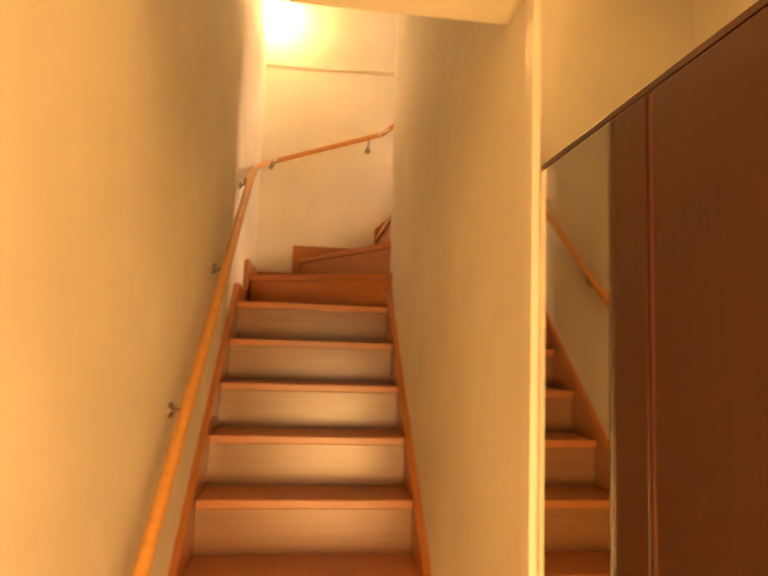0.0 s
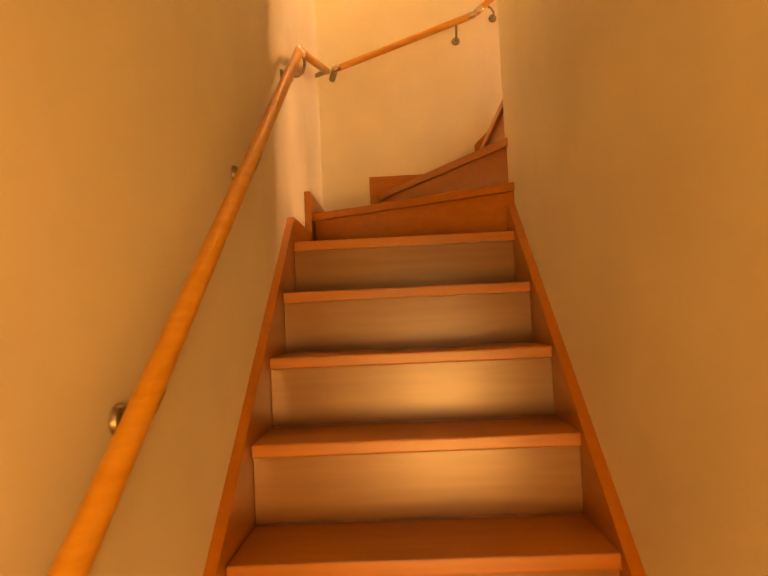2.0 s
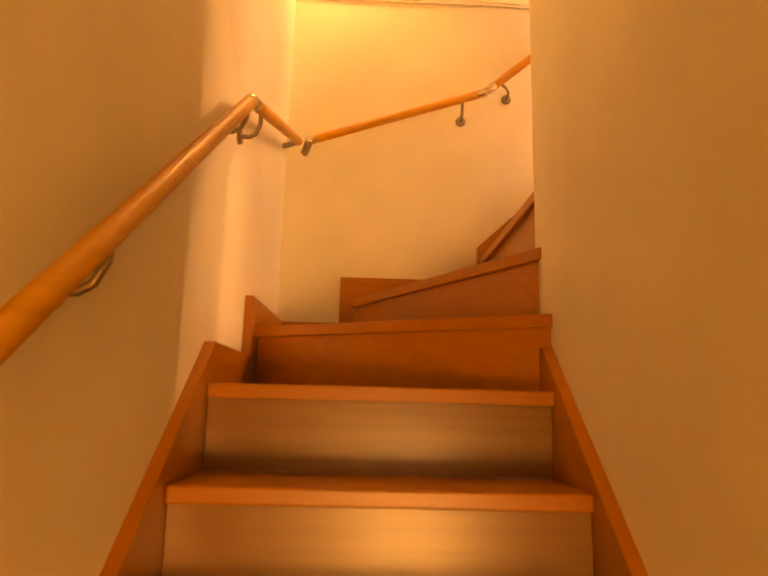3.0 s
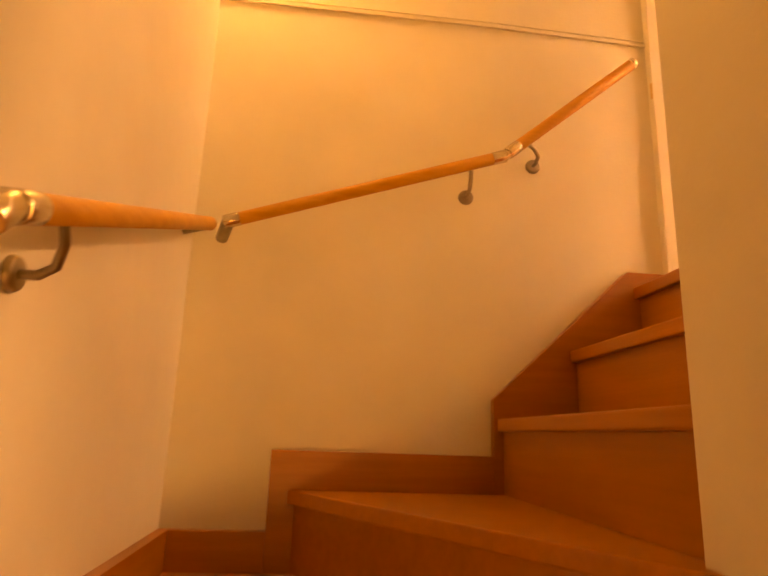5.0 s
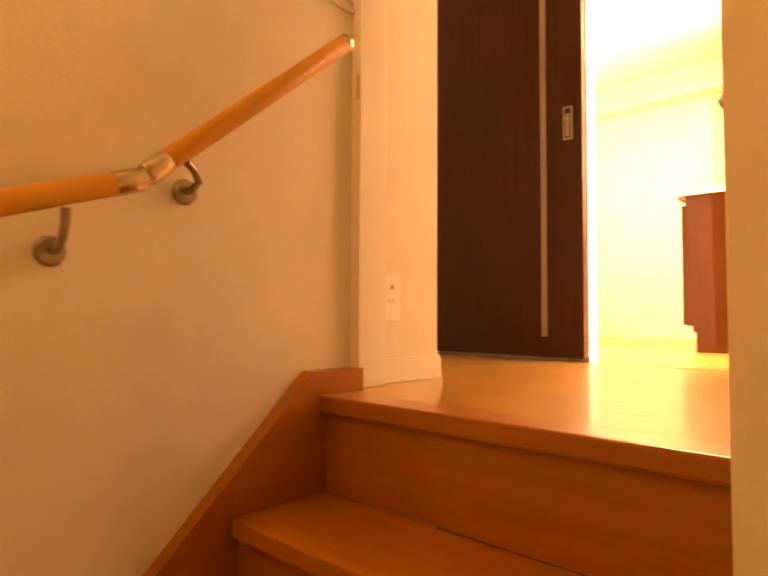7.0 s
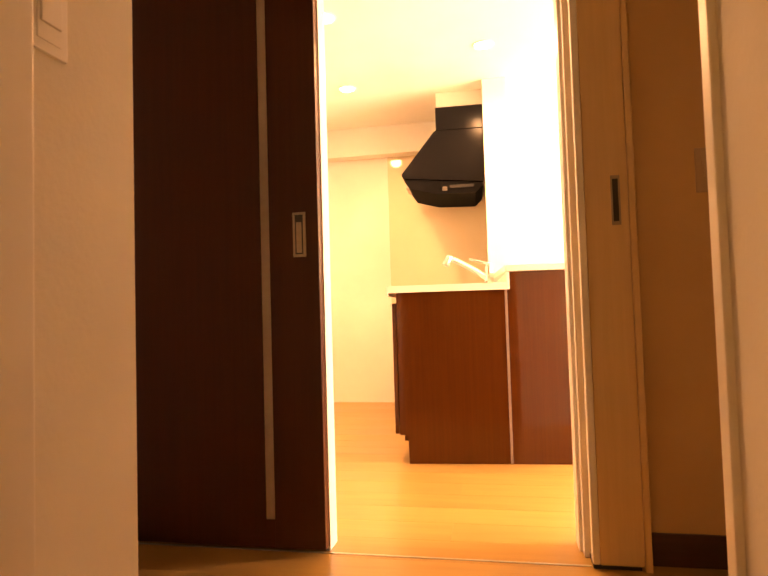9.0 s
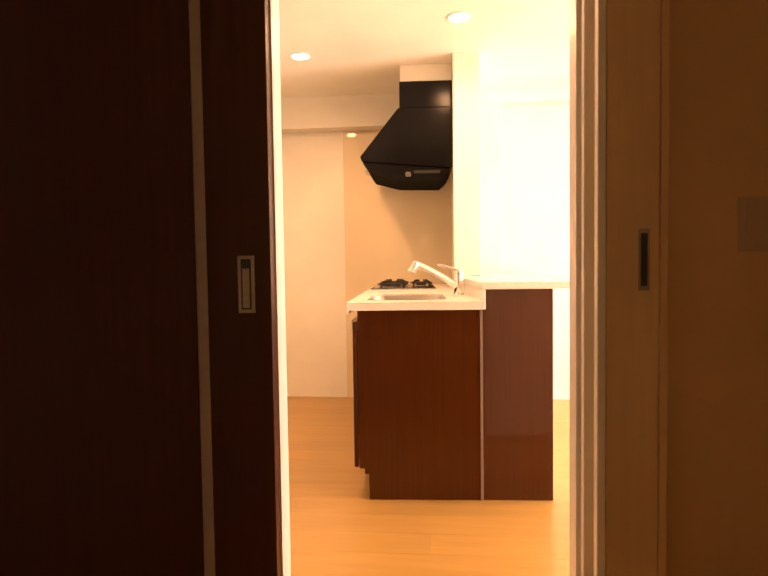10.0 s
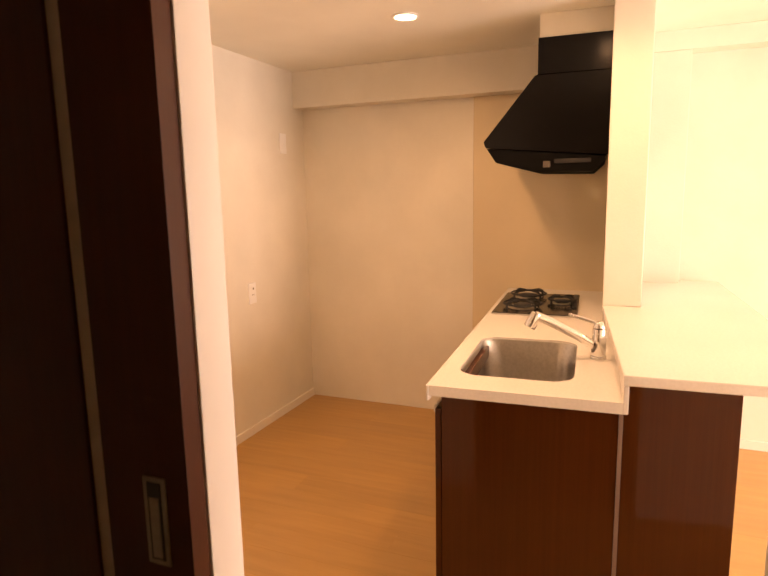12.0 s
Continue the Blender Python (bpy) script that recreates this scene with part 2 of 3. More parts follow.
structure("wall_landing", box(1.40, 1.90, 0.20, 0.35, GROUND, CEIL), WALLPAPER, "off-white papered wall beside the landing", "wall")
structure("wall_hall", box(1.60, 1.855, 1.232, 1.32, GROUND, CEIL, 0.003), WALLPAPER, "off-white papered hall wall with socket and switch", "wall")
structure("wall_hall_return", box(1.755, 1.855, 1.32, 2.22, 0, CEIL), WALLPAPER, "off-white papered wall closing the hall", "wall")
structure("wall_hall_end", box(1.855, 2.72, 2.10, 2.22, 0, CEIL), WALLPAPER, "off-white papered end wall of the hall", "wall")
structure("wall_alcove", box(1.78, 1.90, -1.0, 0.20, 0, CEIL), WALLPAPER, "off-white papered wall of the hall alcove", "wall")
structure("wall_alcove_end", box(1.78, 2.72, -1.12, -1.0, 0, CEIL), WALLPAPER, "off-white papered end wall of the hall alcove", "wall")
bm = box(0, 0.46, ENTRY_Y - 0.12, ENTRY_Y, GROUND, ENTRY_CEIL)
box(1.29, 1.42, ENTRY_Y - 0.12, ENTRY_Y, GROUND, ENTRY_CEIL, bm=bm)
box(0.46, 1.29, ENTRY_Y - 0.12, ENTRY_Y, -0.74, ENTRY_CEIL, bm=bm)
structure("wall_entrance_end", bm, WALLPAPER, "off-white papered wall at the entrance", "wall")
structure("wall_entrance_side", box(1.30, 1.42, ENTRY_Y, -2.05, GROUND, ENTRY_CEIL), WALLPAPER, "off-white papered wall behind the shoe cabinet", "wall")
structure("wall_entrance_stub", box(XR + 0.12, 1.30, -2.17, -2.05, GROUND, ENTRY_CEIL), WALLPAPER, "short off-white papered wall behind the partition", "wall")
structure("wall_over_entrance", box(0, XR, EDGE_Y - 0.12, EDGE_Y, 0, CEIL), WALLPAPER, "off-white papered wall over the entrance ceiling", "wall")
structure("ceiling_entrance", box(0, 1.42, ENTRY_Y - 0.12, EDGE_Y, ENTRY_CEIL, 0), CEILING, "white papered entrance ceiling ending at the stair well", "ceiling")
structure("ceiling_upper", box(-0.12, 5.70, -2.95, 2.80, CEIL, CEIL + 0.12), CEILING, "white papered ceiling over landing and kitchen", "ceiling")
structure("floor_entrance", box(-0.12, 1.42, ENTRY_Y - 0.12, YB + 0.12, GROUND - 0.12, GROUND), FLOORWOOD, "light wooden entrance floor", "floor")

# walls of the kitchen
structure("wall_door_side", box(2.72, 2.770, 1.185, 2.62, 0, CEIL), WALLPAPER, "off-white papered wall behind the sliding door", "wall")
structure("wall_over_door", box(2.72, 2.84, 0.469, 1.185, 2.04, CEIL), WALLPAPER, "off-white papered wall over the doorway", "wall")
structure("wall_alcove_back", box(2.72, 2.784, -1.12, 0.318, 0, CEIL), DIMPAPER, "papered wall beside the doorway, tinted tan for the alcove's dim light", "wall")
structure("wall_living_west", box(2.7845, 2.84, -2.80, 0.209, 0, CEIL), WALLPAPER, "off-white papered living room wall", "wall")
structure("wall_kitchen_side", box(2.72, 5.67, 2.62, 2.74, 0, CEIL), WALLPAPER, "off-white papered kitchen side wall", "wall")
structure("wall_east", box(5.55, 5.67, -2.92, 2.62, 0, CEIL), WALLPAPER, "off-white papered far wall of kitchen and living room", "wall")
structure("beam_kitchen", box(5.43, 5.55, 0.725, 2.62, 1.915, CEIL, 0.003), WALLPAPER, "papered beam under the kitchen ceiling", "beam")
structure("beam_living", box(5.43, 5.55, -2.80, 0.575, 2.04, CEIL, 0.003), WALLPAPER, "papered beam under the living room ceiling", "beam")
structure("column_living", box(5.43, 5.55, 0.385, 0.574, 0.0, 2.039, 0.003), WALLPAPER, "papered column beside the kitchen wall end", "column")
bm = box(4.70, 5.55, 0.575, 0.725, 0.895, CEIL, 0.004)
box(4.70, 5.55, 0.6345, 0.725, 0.8165, 0.896, bm=bm)
structure("wall_sleeve", bm, WALLPAPER, "white papered wall end beside the cooker hood", "wall")
bm = box(2.84, 3.00, -2.92, -2.80, 0, CEIL)
box(4.40, 5.55, -2.92, -2.80, 0, CEIL, bm=bm)
box(3.00, 4.40, -2.92, -2.80, 2.03, CEIL, bm=bm)
structure("wall_window", bm, WALLPAPER, "off-white papered wall with a wide window opening", "wall")


def window_frame():
    w = thing("window_1", (3.70, -2.86, 0), "wide white-framed sliding window letting in daylight", "window", kind="structure")
    for x in (3.00, 3.68, 4.36):
        part("stile", box(x, x + 0.04, -2.88, -2.84, 0.0, 2.03, 0.003), TRIM, w)
    part("sill", box(3.04, 4.36, -2.89, -2.83, 0.0, 0.04, 0.003), TRIM, w)
    part("head", box(3.04, 4.36, -2.89, -2.83, 1.99, 2.03, 0.003), TRIM, w)


window_frame()

# slabs under the upper floor
structure("floor_upper", box(1.40, 5.67, -2.92, 2.74, -0.20, -0.014), SLABMAT, "slab under the wooden upper floor", "floor")


# ---- staircase ----
def staircase():
    s = thing("staircase", (0.457, 0, GROUND), "orange-brown wooden winder stairs with closed risers", "stairs", kind="structure")
    T, OV = 0.036, 0.018
    y_first = -G * 7
    # straight lower flight: tread k has its nosing at y, top at z
    for k in range(8):
        y, z = y_first + G * k, -R * (12 - k)
        if k < 7:
            part("tread", box(0.03, XR - 0.03, y, y + G + 0.02, z - T, z, 0.005), STAIRWOOD, s)
        part("riser", box(0.031, XR - 0.031, y + OV, y + OV + 0.012, z - R + 0.001, z - T), DIMRISERWOOD, s, "wooden riser, colour darkened against the entrance light")
    # winders about the wall end
    w1, w1r = (0.03, 0.565), (XR, 0.085)
    w2, w2r = (0.335, YB - 0.03), (XR, 0.17)
    w3 = (0.93, YB - 0.03)
    levels = [-R * 5, -R * 4, -R * 3]
    part("tread", prism([(0.03, 0), (XR - 0.03, 0), (XR - 0.0, 0.02), (XR, 0.11), (0.03, 0.60)], "z", levels[0] - T, levels[0], 0.004), STAIRWOOD, s, "winder tread")
    part("tread", prism([w1, w1r, (XR, 0.19), (w2[0] + 0.03, YB - 0.03), (0.03, YB - 0.03)], "z", levels[1] - T, levels[1], 0.004), STAIRWOOD, s, "winder tread")
    part("tread", prism([w2, w2r, (XR, YI), (w3[0] + 0.02, YI), (w3[0] + 0.02, YB - 0.03)], "z", levels[2] - T, levels[2], 0.004), STAIRWOOD, s, "winder tread")

    def slanted_riser(a, b, z, off):
        a, b = Vector((*a, 0)), Vector((*b, 0))
        nrm = Vector((-(b - a).y, (b - a).x, 0)).normalized()
        if nrm.y < 0 and abs(nrm.y) > 0.1:
            nrm = -nrm
        p = [a + nrm * off, b + nrm * off, b + nrm * (off + 0.012), a + nrm * (off + 0.012)]
        return prism([(v.x, v.y) for v in p], "z", z - R + 0.001, z - T)

    part("riser", slanted_riser(w1, w1r, levels[1], OV), STAIRWOOD, s)
    part("riser", slanted_riser(w2, w2r, levels[2], OV), STAIRWOOD, s)
    # upper straight steps
    xs = [0.925, 1.155, 1.373]
    for k, x in enumerate(xs):
        z = -R * (2 - k)
        if k < 2:
            part("tread", box(x, xs[k + 1] + 0.02, YI, YB - 0.03, z - T, z, 0.005), STAIRWOOD_Y, s)
        part("riser", box(x + OV, x + OV + 0.012, YI, YB - 0.031, z - R + 0.001, z - T), STAIRWOOD_Y, s)
    part("landing_nosing", box(1.373, 1.46, YI, YB - 0.001, -T, 0.001, 0.005), STAIRWOOD_Y, s)
    # strings and skirts
    def line(y, margin):
        return -R * 5 + R / G * y + margin
    low = -1.86
    left = [(low, line(low, 0.06)), (0.052, -0.944), (0.49, -0.944), (0.49, -1.10), (0.0, -1.30), (low, line(low, -0.22))]
    part("string_board", prism(left, "x", 0.0, 0.029, 0.002), STAIRWOOD_Y, s, "wooden string board on the wall")
    right = [(low, line(low, 0.0)), (0.096, -0.929), (0.125, -0.935), (0.125, -1.25), (low, line(low, -0.22))]
    part("string_board", prism(right, "x", XR - 0.03, XR, 0.002), STAIRWOOD_Y, s, "wooden string board on the partition")
    part("skirting", prism([(0.50, -0.742), (YB, -0.738), (YB, -0.85), (0.50, -1.06)], "x", 0.0, 0.03, 0.002), STAIRWOOD_Y, s)
    part("skirting", box(0.03, 0.284, YB - 0.03, YB, -0.86, -0.738, 0.002), STAIRWOOD, s)
    part("skirting", box(0.284, 0.915, YB - 0.03, YB, -0.86, -0.526, 0.002), STAIRWOOD, s)
    up = [(0.915, -0.364), (1.357, 0.052), (1.505, 0.052), (1.505, -0.25), (1.15, -0.66), (0.915, -0.66)]
    part("skirting", prism(up, "y", YB - 0.03, YB + 0.022, 0.002), STAIRWOOD, s)


staircase()


# ---- handrails ----
def bracket(rail, wall_p, rail_p, normal):
    n = Vector(normal)
    w, r = Vector(wall_p), Vector(rail_p)
    b = part("bracket", rod(w, w + n * 0.012, 0.026, 0.022, 20, bevel=0.003), NICKEL, rail, "round nickel wall bracket", True)
    mid = w + n * 0.055
    part("bracket_arm", tube([w + n * 0.01, w + n * 0.035, mid + Vector((0, 0, 0.012)), mid.lerp(r, 0.5) + n * 0.006, r - Vector((0, 0, 0.016))], 0.007), NICKEL, b, "", True)


RR = 0.0192
def rail_run(rail, p, q, caps=(0.042, 0.042)):
    p, q = Vector(p), Vector(q)
    d = (q - p).normalized()
    part("rail", rod(p, q, RR, seg=28, bevel=0.002), RAILWOOD, rail, "", True)
    for yes, e, sgn in ((caps[0], p, 1), (caps[1], q, -1)):
        if yes:
            part("cap", rod(e - d * sgn * 0.006, e + d * sgn * yes, RR + 0.0012, seg=28, bevel=0.003), CAPMETAL, rail, "satin nickel end cap", True)


def handrails():
    a = thing("handrail", (0.07, -1.0, -1.0), "orange wooden handrail on nickel brackets along the stair wall", "handrail", "stair handrails")
    x = 0.072
    bend = (x, 0.065, -0.262)
    low = (x, -2.30, -2.147)
    rail_run(a, low, bend)
    rail_run(a, (x, 0.085, -0.255), (x, 1.075, 0.085), (0.042, 0))
    part("cap", rod((x, 1.068, 0.08), (0.0, 1.078, 0.062), 0.013, seg=20), NICKEL, a, "nickel return to the wall", True)
    d = (Vector(bend) - Vector(low)).normalized()
    for y in (-2.05, -1.385, -0.70, 0.03):
        t = (y - low[1]) / d.y
        p = Vector(low) + d * t
        bracket(a, (0, y, p.z - 0.085), p, (1, 0, 0))
    bracket(a, (0, 0.237, -0.292), (x, 0.20, -0.214), (1, 0, 0))
    b = thing("handrail", (0.7, 1.13, 0.3), "orange wooden handrail with nickel joint along the turn wall", "handrail", "stair handrails")
    y = 1.128
    rail_run(b, (0.105, y, 0.112), (0.945, y, 0.396))
    rail_run(b, (0.962, y, 0.410), (1.401, y, 0.781), (0.042, 0.012))
    part("joint", tube([(0.935, y, 0.393), (0.953, y, 0.402), (0.972, y, 0.418)], 0.016), CAPMETAL, b, "nickel swivel joint", True)
    part("cap", rod((0.112, y, 0.112), (0.085, YB, 0.085), 0.019, seg=20), NICKEL, b, "nickel return to the wall", True)
    bracket(b, (0.838, YB, 0.275), (0.838, y, 0.352), (0, -1, 0))
    bracket(b, (1.066, YB + 0.005, 0.405), (1.03, y, 0.459), (0, -1, 0))


handrails()

# ---- stair well fittings ----
bm = bmesh.new()
for z, h, d in ((0.920, 0.010, 0.009), (0.941, 0.007, 0.005)):
    prism([(0.0, YB - d), (0.92, YB - d), (1.506, YB + 0.019 - d), (1.506, YB + 0.024), (0.92, YB + 0.002), (0.0, YB + 0.002)], "z", z, z + h, bm=bm)
structure("trim_ledge", bm, WALLPAPER, "thin papered ledge moulding across the turn wall", "moulding")
structure("trim_post", box(1.507, 1.60, YB - 0.010, YB + 0.033, -0.0, CEIL, 0.003), TRIM, "white vertical trim post at the top of the stairs", "trim")
structure("trim_latch", box(1.5045, 1.5075, YB - 0.008, YB + 0.002, 0.70, 0.76), JAMBWOOD, "small tan latch at the trim post", "latch")
structure("trim_corner", box(1.90, 1.935, 0.19, 0.362, 0, CEIL, 0.003), TRIM, "white corner casing at the landing", "trim")
structure("trim_partition_end", box(XR - 0.020, XR - 0.001, -2.209, -2.160, GROUND, ENTRY_CEIL, 0.004), TRIM, "white vertical trim at the partition's end", "trim")


def baseboard(name, bm, label):
    return structure(name, bm, TRIM, label, "baseboard")


bm = box(1.602, 1.860, 1.222, 1.232, 0, 0.058, 0.002)
box(1.602, 1.858, 1.226, 1.232, 0.058, 0.066, 0.002, bm=bm)
baseboard("baseboard_hall", bm, "white stepped baseboard along the hall wall")
structure("baseboard_alcove", box(2.708, 2.72, -1.0, 0.299, 0, 0.085, 0.002), BASEDARK, "dark brown baseboard in the hall alcove", "baseboard")
baseboard("baseboard_kitchen", box(2.84, 5.55, 2.608, 2.62, 0, 0.05, 0.002), "white baseboard along the kitchen side wall")
bm = box(5.538, 5.55, -2.80, 0.36, 0, 0.05, 0.002)
baseboard("baseboard_living", bm, "white baseboard along the living room wall")


def wall_plate(name, p, normal_axis, label, category, rocker, mat=PLASTIC):
    """A 70 x 120 mm plate facing -y or -x."""
    x, y, z = p
    t = thing(name, p, label, category)
    def b(u0, u1, v0, v1, d0, d1, bev):
        if normal_axis == "y":
            return box(x + u0, x + u1, y - d1, y - d0, z + v0, z + v1, bev)
        return box(x - d1, x - d0, y + u0, y + u1, z + v0, z + v1, bev)
    part("plate", b(-0.035, 0.035, -0.06, 0.06, 0, 0.006, 0.002), mat, t)
    part("insert", b(-0.021, 0.021, -0.046, 0.046, 0.006, 0.008, 0.0008), mat, t)
    if rocker:
        part("rocker", b(-0.018, 0.018, -0.024, 0.024, 0.008, 0.012, 0.0015), mat, t)
    else:
        for v in (0.026, -0.008):
            for u in (-0.007, 0.007):
                part("slot", b(u - 0.0015, u + 0.0015, v - 0.005, v + 0.005, 0.008, 0.0085, 0), SOCKETHOLE, t)
        part("socket_door", b(-0.014, 0.014, 0.008, 0.042, 0.0082, 0.010, 0.001), mat, t)
        part("slot", b(-0.004, 0.008, 0.022, 0.032, 0.010, 0.0105, 0), SOCKETHOLE, t)
    return t


wall_plate("wall_socket", (1.655, 1.232, 0.222), "y", "white double wall socket low on the hall wall", "socket", False)
wall_plate("light_switch", (1.665, 1.232, 1.10), "y", "white light switch on the hall wall", "switch", True)
wall_plate("light_switch", (2.72, 0.10, 1.05), "x", "light switch beside the kitchen doorway, tinted tan for the dim alcove", "switch", True, DIMPLATE)
wall_plate("light_switch", (5.287, 2.62, 1.69), "y", "white fan switch high on the kitchen side wall", "switch", True)
wall_plate("wall_socket", (4.885, 2.62, 0.826), "y", "white wall socket on the kitchen side wall", "socket", False)


def wall_lamp():
    x, y, z = 0.113, 1.085, 1.315
    t = thing("wall_lamp", (x, YB, z), "glowing round white wall lamp above the stairs", "lamp")
    part("base", rod((x, YB, z), (x, YB - 0.022, z), 0.055, 0.05, 24, bevel=0.004), PLASTIC, t, "white round wall base", True)
    part("neck", rod((x, YB - 0.022, z), (x, YB - 0.05, z), 0.03, seg=20), PLASTIC, t, "", True)
    bm = bmesh.new()
    bmesh.ops.create_uvsphere(bm, u_segments=28, v_segments=18, radius=0.078, matrix=Matrix.Translation((x, y, z)) @ Matrix.Diagonal((1, 1, 1.08, 1)))
    g = part("globe", bm, LAMPGLASS, t, "glowing frosted globe", True)
    g.visible_shadow = False


wall_lamp()


def shoe_cabinet():
    t = thing("shoe_cabinet", (1.1, -2.7, GROUND), "tall reddish-brown shoe cabinet with a mirror door", "cabinet")
    z1 = -0.878
    part("body", box(0.940, 1.298, -3.20, -2.212, GROUND + 0.02, z1 - 0.012, 0.002), SHOEWOOD, t)
    part("top_panel", box(0.922, 1.298, -3.205, -2.211, z1 - 0.012, z1, 0.002), SHOEWOOD, t)
    part("plinth", box(0.99, 1.298, -3.19, -2.22, GROUND, GROUND + 0.02), SHOEWOOD, t)
    m = part("mirror_door", box(0.922, 0.940, -2.507, -2.212, GROUND + 0.03, z1 - 0.014, 0.001), SHOEWOOD, t)
    part("mirror", box(0.918, 0.922, -2.503, -2.224, GROUND + 0.034, z1 - 0.018), MIRROR, m, "clear mirror reflecting the stairs")
    part("edge_strip", box(0.9175, 0.922, -2.2235, -2.2125, GROUND + 0.034, z1 - 0.018, 0.001), TRIM, m, "thin white mirror edging")
    part("side_strip", box(0.922, 0.940, -2.604, -2.511, GROUND + 0.03, z1 - 0.014, 0.001), SHOEWOOD, t)
    part("finger_groove", box(0.927, 0.940, -2.616, -2.606, GROUND + 0.03, z1 - 0.014), EDGEGLINT, t, "paler reddish line painted as the groove's highlight")
    for a, b in ((-3.195, -2.618),):
        part("door", box(0.922, 0.940, a, b, GROUND + 0.03, z1 - 0.014, 0.0015), SHOEWOOD, t)


shoe_cabinet()
bpy.data.objects["shoe_cabinet"].location.x -= 0.007


def entrance_frame():
    f = thing("door_2", (0.95, ENTRY_Y - 0.06, GROUND), "white frame of the open entrance door", "door frame", kind="structure")
    for a, b in ((0.46, 0.49), (1.26, 1.29)):
        part("jamb", box(a, b, ENTRY_Y - 0.11, ENTRY_Y + 0.006, GROUND, -0.74, 0.003), TRIM, f)
    part("head", box(0.49, 1.26, ENTRY_Y - 0.11, ENTRY_Y + 0.006, -0.775, -0.74, 0.003), TRIM, f)


entrance_frame()


# ---- doorway ----
def doorway():
    f = thing("door_1", (2.75, 0.75, 0), "pale wooden frame of the sliding doorway", "door frame", kind="structure")
    part("jamb", box(2.668, 2.745, 0.318, 0.428, 0.012, 2.04, 0.002), JAMBWOOD, f)
    part("jamb_edge", box(2.662, 2.72, 0.300, 0.3175, 0, 2.04, 0.003), JAMBWOOD, f, "rounded outer edge of the jamb")
    part("jamb_foot", box(2.674, 2.745, 0.325, 0.445, 0, 0.0115), SLOT, f, "dark gap under the jamb")
    part("stop", box(2.670, 2.700, 0.4285, 0.447, 0.012, 2.04, 0.003), TRIM, f, "white door stop ridge")
    part("stop", box(2.7455, 2.772, 0.3185, 0.459, 0, 2.04, 0.003), TRIM, f, "white door stop ridge")
    part("stop", box(2.7725, 2.784, 0.3185, 0.449, 0, 2.04), TRIM, f, "shadow groove between the stops")
    part("casing", box(2.7845, 2.862, 0.21, 0.468, 0, 2.10, 0.003), TRIM, f, "white kitchen-side casing")
    part("strike_plate", box(2.6665, 2.668, 0.338, 0.362, 0.908, 1.042, 0.0005), NICKEL, f, "dark strike plate")
    part("strike_slot", box(2.6658, 2.6665, 0.343, 0.357, 0.918, 1.032), SLOT, f)
    part("jamb_left", box(2.7045, 2.776, 1.176, 1.188, 0, 2.04, 0.002), TRIM, f, "white lining behind the door")
    part("header", box(2.71, 2.830, 0.469, 1.172, 2.02, 2.04, 0.002), JAMBWOOD, f)
    part("floor_rail", box(2.684, 2.692, 0.45, 2.0, -0.004, 0.002), ALU, f, "thin floor guide rail")


doorway()


def sliding_door():
    t = thing("sliding_door", (DOOR_X + 0.018, 1.58, 0.015), "dark brown wooden sliding door with a frosted slit, half open", "door")
    x0, x1, y0, y1, z0, z1 = DOOR_X, DOOR_X + 0.034, 1.180, 2.085, 0.015, 2.02
    s0, s1 = 1.333, 1.362
    part("leaf", box(x0, x1, y0, s0, z0, z1, 0.0015), DOORWOOD, t)
    part("leaf", box(x0, x1, s1, y1, z0, z1, 0.0015), DOORWOOD, t)
    part("rail", box(x0, x1, s0, s1, z0, 0.095), DOORWOOD, t)
    part("rail", box(x0, x1, s0, s1, 1.93, z1), DOORWOOD, t)
    part("slit_pane", box(x0 + 0.006, x1 - 0.006, s0, s1, 0.095, 1.93), FROST, t, "narrow frosted pane")
    a, b, c, d = 1.218, 1.258, 0.864, 0.997
    h = part("pull", box(x0 - 0.003, x0, a, b, c, d, 0.001), NICKEL, t, "satin nickel flush pull")
    part("pull_cup", box(x0 - 0.0042, x0 - 0.003, a + 0.008, b - 0.008, c + 0.008, d - 0.008), SLOT, h, "shaded recess")
    part("pull_plate", box(x0 - 0.0054, x0 - 0.0042, a + 0.012, b - 0.012, c + 0.012, d - 0.03), NICKEL, h)


sliding_door()


# ---- kitchen ----
def base_cabinet():
    t = thing("kitchen_cabinet", (4.6, 0.9, 0), "brown wood-grain kitchen base cabinet under a white worktop", "cabinet")
    part("end_panel", prism([(0.640, 0), (1.095, 0), (1.095, 0.13), (1.135, 0.13), (1.135, 0.783), (0.640, 0.783)], "x", 3.722, 3.742, 0.001), CABWOOD, t, "glossy brown end panel")
    part("body", box(3.742, 5.535, 0.66, 1.115, 0.10, 0.60), CABWOOD, t)
    part("rail_top", box(3.742, 5.535, 1.09, 1.132, 0.74, 0.783), CABWOOD, t)
    part("plinth", box(3.742, 5.535, 0.66, 1.075, 0, 0.10), BASEDARK, t, "recessed dark plinth")
    x = 3.726
    for w in (0.45, 0.45, 0.45, 0.455):
        d = part("door", box(x, x + w - 0.004, 1.137, 1.156, 0.135, 0.735, 0.0015), CABWOOD, t)
        part("handle", box(x + 0.02, x + w - 0.024, 1.156, 1.166, 0.715, 0.735, 0.002), ALU, d, "thin aluminium handle")
        x += w
    part("edge_strip", box(3.7190, 3.7340, 0.6285, 0.6396, 0, 0.782), STRIP, t, "dull metal corner strip")


base_cabinet()

SX0, SX1, SY0, SY1 = 3.835, 4.345, 0.762, 1.115


